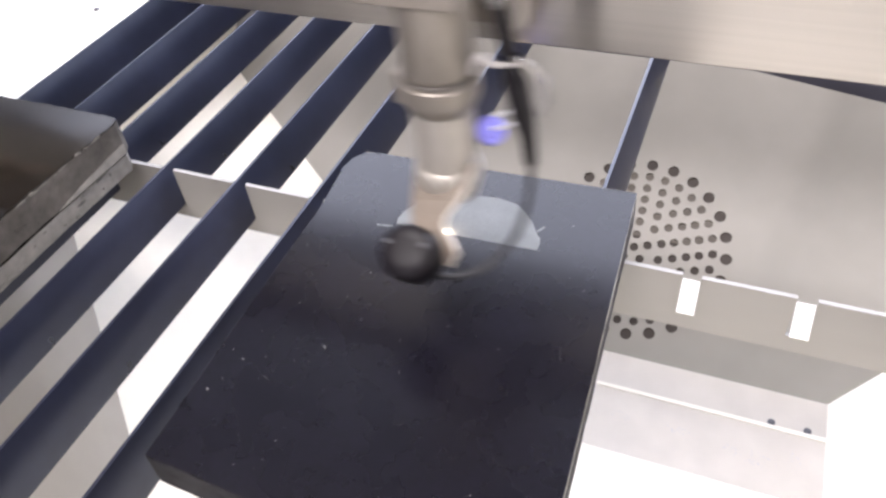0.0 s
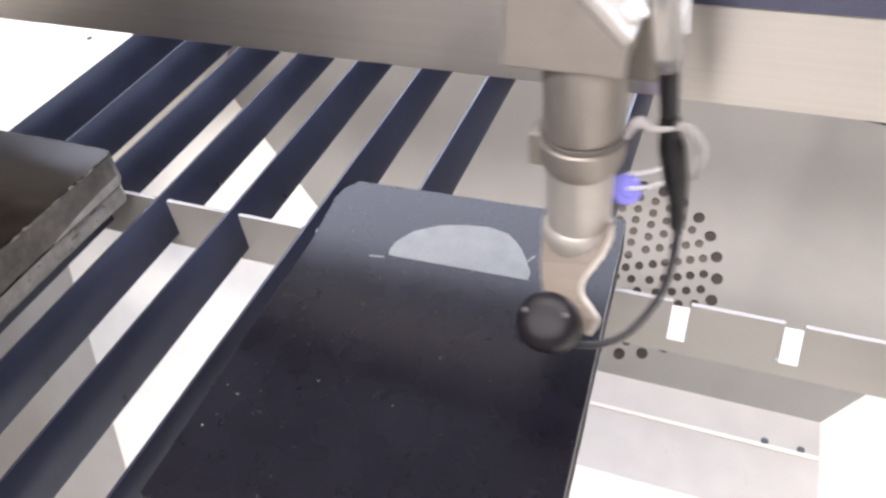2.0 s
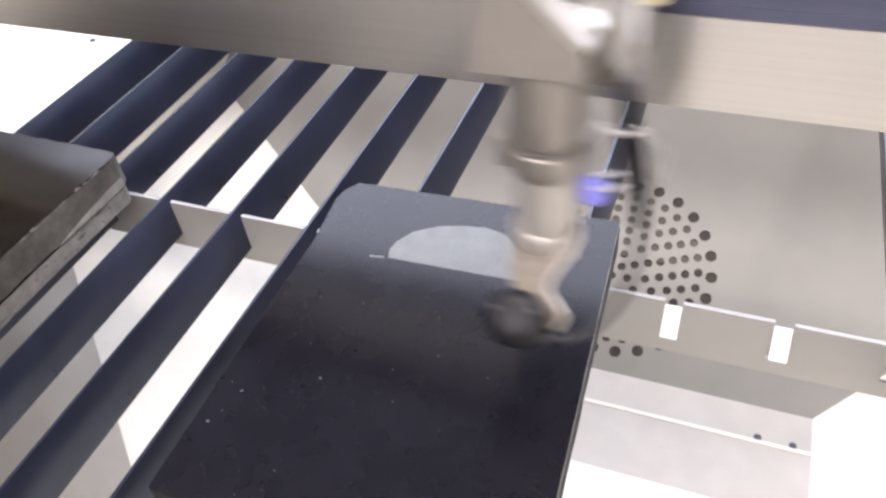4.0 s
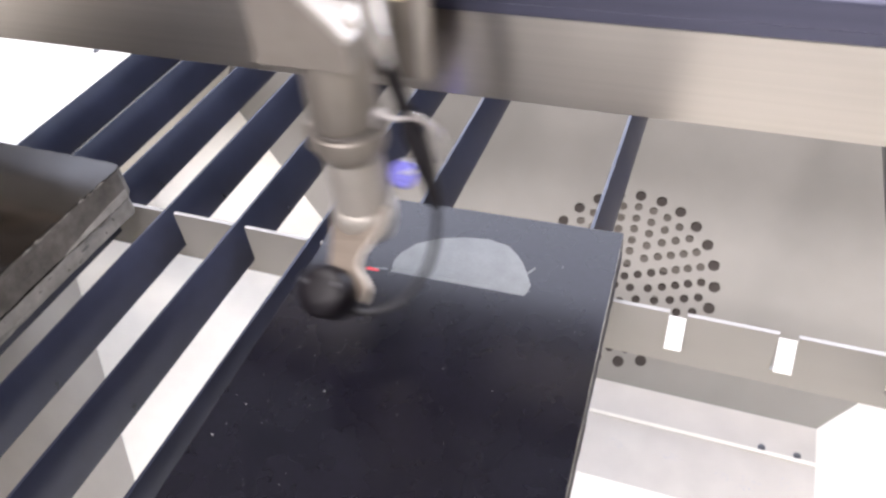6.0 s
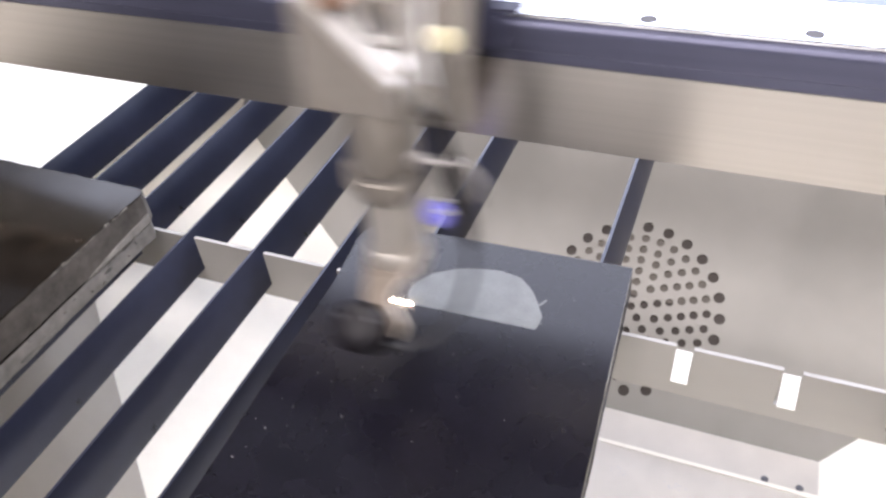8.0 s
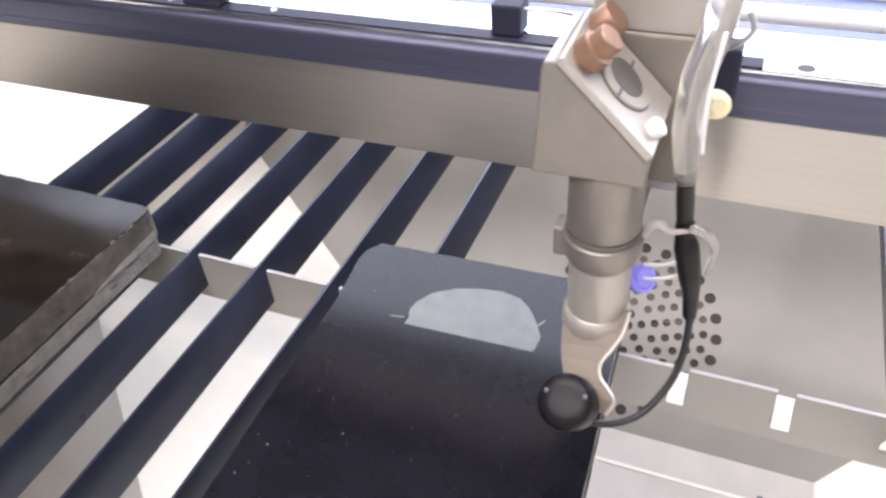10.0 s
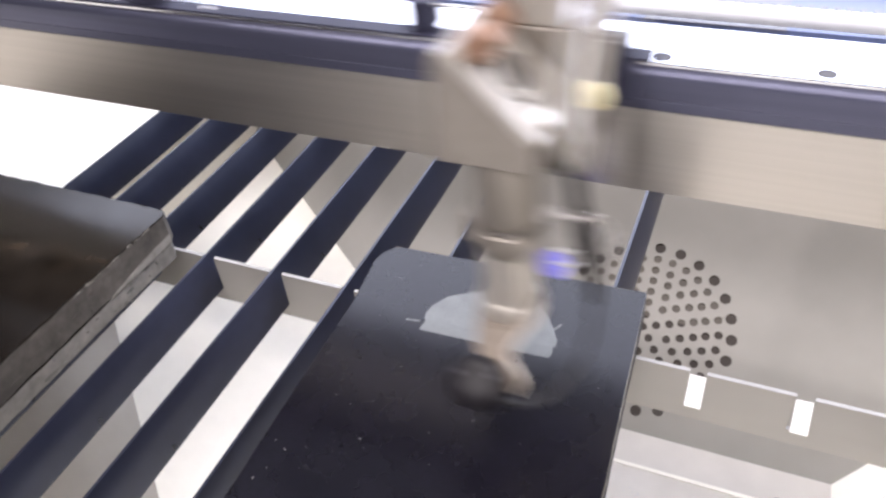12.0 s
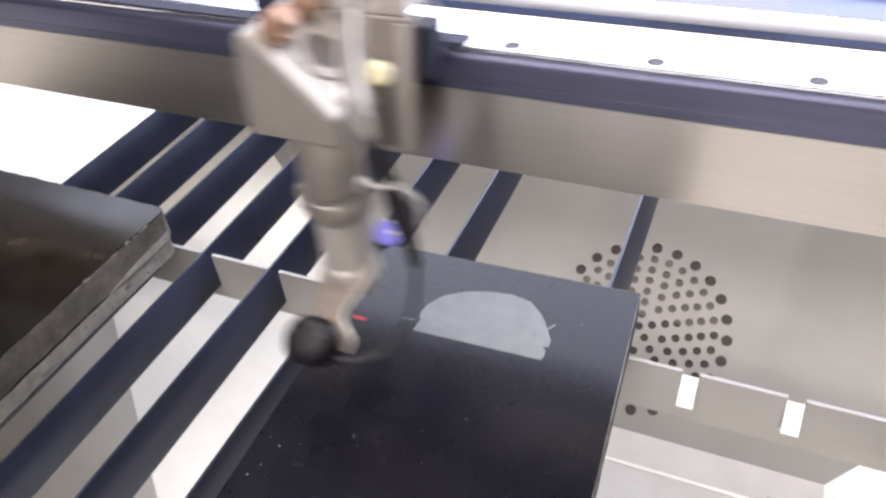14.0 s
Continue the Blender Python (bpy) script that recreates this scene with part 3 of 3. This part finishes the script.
def laser_head():
    h = empty("laser_head", Matrix(), "grey metal laser head with lens tube and black pointer", "laser head")
    # lens tube, from the block down to the nozzle
    part("upper_tube", lathe(bmesh.new(), [(0.0138, 0.0955), (0.0142, 0.0965), (0.0142, 0.1258)]), ALU, h, smooth=True)
    part("groove_ring", lathe(bmesh.new(), [(0.0146, 0.0932), (0.0147, 0.0936), (0.0147, 0.0944), (0.0144, 0.0952)]), GROOVE, h, "dark joint ring", smooth=True)
    part("collar", lathe(bmesh.new(), [(0.0125, 0.0790), (0.0138, 0.0805), (0.0154, 0.0840), (0.0157, 0.0855), (0.0157, 0.0922), (0.0150, 0.0930)]), ALU, h, smooth=True)
    part("clamp_ear", bevelled(box(bmesh.new(), -0.0190, -0.0135, -0.004, 0.006, 0.0785, 0.0925), 0.0012), ALU, h)
    part("lens_tube", lathe(bmesh.new(), [(0.0125, 0.0520), (0.0126, 0.0795)]), ALU_LIGHT, h, smooth=True)
    part("lower_collar", lathe(bmesh.new(), [(0.0122, 0.0400), (0.0136, 0.0415), (0.0142, 0.0440), (0.0142, 0.0500), (0.0134, 0.0522), (0.0125, 0.0530)]), ALU_LIGHT, h, smooth=True)
    part("tube_mouth", lathe(bmesh.new(), [(0.0085, 0.0395), (0.0110, 0.0370), (0.0124, 0.0372), (0.0126, 0.0402)]), ALU_LIGHT, h, smooth=True)
    # mirror block: a box cut at 45 degrees, with a light mount plate on the cut
    blk = prism(bmesh.new(), [(-0.0245, 0.1260), (0.0150, 0.1260), (0.0150, 0.1366), (-0.0178, 0.1694), (-0.0210, 0.1688), (-0.0218, 0.1660)], "y", -0.0160, 0.0240)
    part("mirror_block", bevelled(blk, 0.0008, 2), ALU, h, "grey block cut at a slant")
    m45 = Matrix.Translation((0.0001, 0.004, 0.1515)) @ pose(0, 0, 0, 0, 45, 0)
    part("mirror_plate", placed(bevelled(box(bmesh.new(), -0.0246, 0.0206, -0.0203, 0.0203, 0.0001, 0.0034), 0.0006), m45), ALU_LIGHT, h, "light grey mirror mount plate")
    mr = m45 @ Matrix.Translation((-0.0013, 0.001, 0.0))
    part("mirror_joint", lathe(bmesh.new(), [(0.0129, 0.0033), (0.0129, 0.0037), (0.0122, 0.0038)], mr), GROOVE, h, "dark joint round the mirror cell", smooth=True)
    part("mirror_ring", lathe(bmesh.new(), [(0.0123, 0.0036), (0.0123, 0.0043), (0.0119, 0.0047), (0.0082, 0.0047)], mr), ALU_LIGHT, h, "light grey mirror ring", smooth=True)
    part("mirror_cap", lathe(bmesh.new(), [(0.0079, 0.0046), (0.0079, 0.0049), (0.0072, 0.0050)], mr), GROOVE, h, "dull brown grey mirror cap", smooth=True)
    for side in (-1, 1):
        part("mirror_slot", placed(box(bmesh.new(), -0.0005, 0.0005, min(side * 0.0079, side * 0.0122), max(side * 0.0079, side * 0.0122), 0.0040, 0.0049), mr), GROOVE, h)
    ka = m45 @ Matrix.Translation((-0.0180, -0.0120, 0.0))
    part("adjust_knob", lathe(bmesh.new(), [(0.0040, 0.0030), (0.0040, 0.0052), (0.0062, 0.0056), (0.0064, 0.0062), (0.0064, 0.0110), (0.0050, 0.0114), (0.0050, 0.0160), (0.0045, 0.0166)], ka, 24), BRASS, h, "copper brown adjusting knob", True)
    kb = m45 @ Matrix.Translation((-0.0185, 0.0100, 0.0))
    part("adjust_knob", lathe(bmesh.new(), [(0.0040, 0.0030), (0.0040, 0.0052), (0.0060, 0.0056), (0.0060, 0.0120), (0.0054, 0.0128)], kb, 24), BRASS, h, "copper brown adjusting knob", True)
    kc = m45 @ Matrix.Translation((0.0165, -0.0085, 0.0))
    part("adjust_screw", lathe(bmesh.new(), [(0.0034, 0.0030), (0.0036, 0.0066), (0.0030, 0.0072)], kc, 20), NYLON, h, "white screw head", True)
    # carriage that rides on the beam: a plate that tapers downwards, with a pale strip along its edge
    part("carriage_plate", bevelled(prism(bmesh.new(), [(-0.0170, 0.1009), (0.0264, 0.1009), (0.0314, 0.1624), (-0.0170, 0.1624)], "y", 0.0255, 0.0325), 0.0010), ALU, h, "grey carriage plate")
    part("edge_strip", bevelled(prism(bmesh.new(), [(0.0218, 0.1012), (0.0262, 0.1012), (0.0312, 0.1604), (0.0264, 0.1604)], "y", 0.0243, 0.0256), 0.0003), ALU_LIGHT, h, "pale strip along the plate edge")
    part("carriage_body", bevelled(box(bmesh.new(), -0.0150, 0.0120, 0.0325, 0.0405, 0.1050, 0.1625), 0.0012), ALU, h, "grey carriage body")
    part("carriage_top", bevelled(box(bmesh.new(), -0.0150, 0.0300, 0.0265, 0.0440, 0.1626, 0.1900), 0.001), ALU_LIGHT, h, "grey upper carriage block")
    part("bearing_block", bevelled(box(bmesh.new(), 0.0150, 0.0376, 0.0328, 0.0445, 0.1330, 0.1560), 0.001), CLAMP, h, "dark bearing block")
    part("hook", sweep(bmesh.new(), [(0.0325, 0.034, 0.1565), (0.0365, 0.032, 0.1600), (0.0395, 0.032, 0.1650), (0.0370, 0.032, 0.1710)], 0.0011, 8), SCREW, h, "small chrome hook", True)
    # dark strip painting in the shade on the rail, with a clamp and post
    part("rail_band", box(bmesh.new(), -0.450, 0.0455, 0.0500, 0.0585, 0.1417, 0.1424), CLAMP, h, "dark strip for the shade on the rail")
    part("belt_clamp", bevelled(box(bmesh.new(), -0.0630, -0.0500, 0.0520, 0.0650, 0.1425, 0.1560), 0.001), CLAMP, h, "dark belt clamp")
    post = part("belt_post", bevelled(box(bmesh.new(), -0.2200, -0.1985, 0.0500, 0.0600, 0.1425, 0.1720), 0.001), CLAMP, h, "dark belt post")
    part("post_spring", sweep(bmesh.new(), [(-0.1975, 0.0560, 0.1445), (-0.1945, 0.0550, 0.1470), (-0.1935, 0.0560, 0.1520), (-0.1950, 0.0560, 0.1570)], 0.0011, 8), SCREW, post, "small chrome clip", True)
    # white heads put in the glints of two rail bolts
    for x in (-0.2300, -0.1707):
        part("screw", lathe(bmesh.new(), [(0.0014, 0.1424), (0.0014, 0.1430), (0.0009, 0.1434)], Matrix.Translation((x, 0.0540, 0.0)), 12), NYLON, h, "small screw, white for the glint of a rail bolt", True)
    part("belt_rod", sweep(bmesh.new(), [(-0.0510, 0.0580, 0.1530), (-0.0300, 0.0560, 0.1535), (-0.0140, 0.0400, 0.1540)], 0.0009, 8), SCREW, h, "thin chrome rod", True)
    # hose, connector and cable
    part("air_hose", sweep(bmesh.new(), [(0.0310, -0.006, 0.200), (0.0300, -0.012, 0.1848), (0.0265, -0.013, 0.1672), (0.0260, -0.013, 0.1475), (0.0278, -0.011, 0.1290)], [0.0050, 0.0050, 0.0050, 0.0046, 0.0034], 16), CLEAR, h, "clear grey plastic air hose", True)
    part("hose_wire", sweep(bmesh.new(), [(0.0325, -0.017, 0.1848), (0.0310, -0.0180, 0.1672), (0.0312, -0.0175, 0.1530), (0.0318, -0.0165, 0.1440)], 0.0007, 8), NYLON, h, "thin bright wire", True)
    mn = Matrix.Translation((0.0315, -0.003, 0.1545)) @ pose(0, 0, 0, 60, 40, 0)
    part("hose_nipple", lathe(bmesh.new(), [(0.0020, -0.0010), (0.0040, 0.0006), (0.0048, 0.0030), (0.0044, 0.0062), (0.0024, 0.0078)], mn, 18), YELLOW, h, "pale brass hose nipple", True)
    part("nipple_nut", lathe(bmesh.new(), [(0.0030, -0.0042), (0.0034, -0.0036), (0.0034, -0.0016), (0.0028, -0.0010)], mn, 6), SCREW, h, "bright hexagonal nut")
    part("cable_sleeve", sweep(bmesh.new(), [(0.0278, -0.011, 0.1310), (0.0285, -0.008, 0.1200), (0.0295, -0.006, 0.1095)], [0.0029, 0.0032, 0.0030], 14), BLACK, h, "black cable sleeve", True)
    part("connector", sweep(bmesh.new(), [(0.0298, -0.005, 0.1070), (0.0305, -0.005, 0.1010), (0.0318, -0.005, 0.0955), (0.0345, -0.005, 0.0830), (0.0362, -0.005, 0.0740), (0.0374, -0.005, 0.0615)], [0.0034, 0.0036, 0.0047, 0.0044, 0.0032, 0.0026], 14), BLACK, h, "black cable connector", True)
    part("cable_tie", sweep(bmesh.new(), [(0.0165, -0.007, 0.0990), (0.0185, -0.009, 0.1050), (0.0215, -0.0095, 0.1075), (0.0260, -0.0100, 0.1055), (0.0345, -0.006, 0.1055)], [0.0012, 0.0019, 0.0021, 0.0011, 0.0009], 10), TIE, h, "white cable tie", True)
    part("clear_loop", sweep(bmesh.new(), [(0.0320, -0.0085, 0.1075), (0.0375, -0.006, 0.1040), (0.0408, -0.003, 0.0970), (0.0416, -0.002, 0.0900), (0.0400, -0.002, 0.0820)], [0.0016, 0.0020, 0.0022, 0.0018, 0.0010], 12), CLEAR, h, "loop of clear plastic tube", True)
    part("cable", sweep(bmesh.new(), [(0.0374, -0.005, 0.0620), (0.0380, -0.007, 0.0560), (0.0378, -0.012, 0.0455), (0.0350, -0.019, 0.0350), (0.0270, -0.029, 0.0255), (0.0170, -0.036, 0.0230), (0.0080, -0.040, 0.0250)], 0.0015, 10), RUBBER, h, "thin black cable", True)
    mf = Matrix.Translation((0.0140, 0.0135, 0.0590)) @ Vector((0.45, -0.55, 0.70)).to_track_quat("Z", "Y").to_matrix().to_4x4()
    fitting = part("air_fitting", lathe(bmesh.new(), [(0.0040, -0.0060), (0.0042, -0.0010), (0.0058, -0.0004), (0.0062, 0.0010), (0.0062, 0.0046), (0.0054, 0.0056)], mf, 24), BLUE, h, "blue push-in air fitting", True)
    part("release_ring", lathe(bmesh.new(), [(0.0040, 0.0054), (0.0040, 0.0066), (0.0034, 0.0072), (0.0022, 0.0072)], mf, 20), BLUE, fitting, "blue release ring", True)
    for dz, dy in ((0.0, 0.0), (0.0042, 0.004)):
        part("fitting_wire", sweep(bmesh.new(), [(0.0160, 0.010 + dy, 0.0630 + dz), (0.0240, 0.004 + dy, 0.0700 + dz), (0.0330, -0.002 + dy, 0.0800 + dz)], 0.0008, 8), NYLON, h, "thin clear tube", True)
    # bent bracket from the lower collar to the pointer
    part("pointer_bracket", strip(bmesh.new(), [((-0.0125, -0.006, 0.0500), (0.0145, -0.004, 0.0560)), ((-0.0120, -0.010, 0.0450), (0.0135, -0.0115, 0.0500)), ((-0.0110, -0.015, 0.0400), (0.0105, -0.0165, 0.0450)), ((-0.0095, -0.020, 0.0370), (0.0075, -0.0215, 0.0410)), ((-0.0070, -0.026, 0.0360), (0.0085, -0.0270, 0.0390)), ((-0.0030, -0.031, 0.0340), (0.0130, -0.0310, 0.0370)), ((0.0030, -0.034, 0.0310), (0.0160, -0.0340, 0.0345)), ((0.0060, -0.036, 0.0260), (0.0135, -0.0360, 0.0280))], 0.0014), CREAM, h, "bent cream metal bracket")
    part("bracket_rim", sweep(bmesh.new(), [(0.0145, -0.0045, 0.0562), (0.0135, -0.012, 0.0502), (0.0105, -0.017, 0.0452), (0.0075, -0.022, 0.0412), (0.0085, -0.0275, 0.0392), (0.0130, -0.0315, 0.0372), (0.0160, -0.0345, 0.0347), (0.0135, -0.0365, 0.0282)], 0.0008, 8), ALU_LIGHT, h, "bright rim", True)
    # black round pointer
    mb = Matrix.Translation((-0.0010, -0.0398, 0.0338)) @ pose(0, 0, 0, 38, -6, 0) @ Matrix.Scale(0.88, 4)
    body = part("pointer", lathe(bmesh.new(), [(0.0085, -0.0130), (0.0118, -0.0115), (0.0128, -0.0080), (0.0130, 0.0030), (0.0122, 0.0042), (0.0122, 0.0052), (0.0130, 0.0062), (0.0126, 0.0082), (0.0110, 0.0098), (0.0060, 0.0106)], mb, 36), BLACK, h, "black round pointer", True)
    for dx in (-0.0088, 0.0088):
        part("screw", lathe(bmesh.new(), [(0.0013, 0.0), (0.0013, 0.0010), (0.0009, 0.0013)], mb @ Matrix.Translation((dx, 0.0035, 0.0092)), 14), BOLT, body, "dark screw", True)
    return h


head = laser_head()
# the red aiming light on the stone, and the white spark where the laser burns
dot = tagged(part("aiming_dot", lathe(bmesh.new(), [(0.0011, 0.0), (0.0009, 0.0002)], n=14), SPOT), "small red aiming light on the plaque", "light spot")
burn = tagged(part("burn_spark", lathe(bmesh.new(), [(0.0006, 0.0), (0.0014, 0.0004), (0.0015, 0.0009), (0.0006, 0.0016)], n=16), SPARK, smooth=True), "white hot spark where the laser burns the stone", "spark")
HEAD = [
    (0.0, -0.1038), (0.1, -0.1304), (0.2, -0.1541), (0.3, -0.1264), (0.4, -0.0653), (0.5, -0.0409),
    (0.6, -0.0490), (0.7, -0.0776), (0.8, -0.1405), (0.9, -0.1547), (1.0, -0.1212), (1.1, -0.0872),
    (1.2, -0.0392), (1.3, -0.0407), (1.4, -0.0896), (1.5, -0.1176), (1.6, -0.1574), (1.7, -0.1416),
    (1.8, -0.0776), (1.9, -0.0410), (2.0, -0.0435), (2.1, -0.0826), (2.2, -0.1245), (2.3, -0.1595),
    (2.4, -0.1339), (2.5, -0.0855), (2.6, -0.0434), (2.7, -0.0396), (2.8, -0.0769), (2.9, -0.1247),
    (3.0, -0.1603), (3.1, -0.1436), (3.2, -0.1050), (3.3, -0.0455), (3.4, -0.0398), (3.5, -0.0763),
    (3.6, -0.1293), (3.7, -0.1614), (3.8, -0.1500), (3.9, -0.1031), (4.0, -0.0538), (4.1, -0.0368),
    (4.2, -0.0642), (4.3, -0.1166), (4.4, -0.1570), (4.5, -0.1570), (4.6, -0.1166), (4.7, -0.0642),
    (4.8, -0.0368), (4.9, -0.0538), (5.0, -0.1031), (5.1, -0.1500), (5.2, -0.1614), (5.3, -0.1387),
    (5.4, -0.0880), (5.5, -0.0448), (5.6, -0.0373), (5.7, -0.0763), (5.8, -0.1238), (5.9, -0.1600),
    (6.0, -0.1385), (6.1, -0.1094), (6.2, -0.0459), (6.3, -0.0373), (6.4, -0.0721), (6.5, -0.1055),
    (6.6, -0.1564), (6.7, -0.1619), (6.8, -0.1084), (6.9, -0.0789), (7.0, -0.0361), (7.1, -0.0427),
    (7.2, -0.0927), (7.3, -0.1282), (7.4, -0.1642), (7.5, -0.1405), (7.6, -0.0831), (7.7, -0.0411),
    (7.8, -0.0403), (7.9, -0.0772), (8.0, -0.1305), (8.1, -0.1621), (8.2, -0.1415), (8.3, -0.0931),
    (8.4, -0.0485), (8.5, -0.0378), (8.6, -0.0681), (8.7, -0.1192), (8.8, -0.1574), (8.9, -0.1574),
    (9.0, -0.1192), (9.1, -0.0681), (9.2, -0.0378), (9.3, -0.0485), (9.4, -0.0931), (9.5, -0.1420),
    (9.6, -0.1629), (9.7, -0.1420), (9.8, -0.0931), (9.9, -0.0485), (10.0, -0.0378), (10.1, -0.0681),
    (10.2, -0.1192), (10.3, -0.1527), (10.4, -0.1411), (10.5, -0.1166), (10.6, -0.0552), (10.7, -0.0354),
    (10.8, -0.0571), (10.9, -0.1059), (11.0, -0.1435), (11.1, -0.1616), (11.2, -0.1255), (11.3, -0.0766),
    (11.4, -0.0349), (11.5, -0.0419), (11.6, -0.0807), (11.7, -0.1272), (11.8, -0.1626), (11.9, -0.1372),
    (12.0, -0.0829), (12.1, -0.0520), (12.2, -0.0402), (12.3, -0.0630), (12.4, -0.1261), (12.5, -0.1454), (12.55, -0.1560),
    (12.6, -0.1462), (12.7, -0.1245), (12.8, -0.0558), (12.9, -0.0377), (13.0, -0.0551), (13.1, -0.0845),
    (13.2, -0.1381), (13.3, -0.1649), (13.4, -0.1292), (13.5, -0.0795), (13.6, -0.0411), (13.7, -0.0405),
    (13.8, -0.0820), (13.9, -0.1260), (14.0, -0.1602),
]


def slide(t):
    """How far the gantry has crept towards the front."""
    return -0.00075 * t


def motions():
    walk(gantry, [(t, pose(0, 0.0125 + slide(t), 0)) for t in (0.0, 7.0, 14.0)])
    walk(band, [(t, pose(0, 0.0010 + slide(t), TOP)) for t in (0.0, 7.0, 14.0)])
    walk(head, [(t, pose(x, -0.0333 + slide(t), TOP)) for t, x in HEAD])
    walk(dot, [(t, pose(x - 0.0078, -0.0250 + slide(t), TOP + 0.0002)) for t, x in HEAD])
    # the spark burns over the left half of the dome; else it is out, sunk into the stone
    rows = []
    for t, x in HEAD:
        lit = -0.146 < x - 0.0078 < -0.098
        rows.append((t, pose(x - 0.0078, -0.0250 + slide(t), TOP + 0.0004) if lit else pose(x - 0.0078, -0.0250 + slide(t), TOP - 0.0040)))
    walk(burn, rows)



motions()
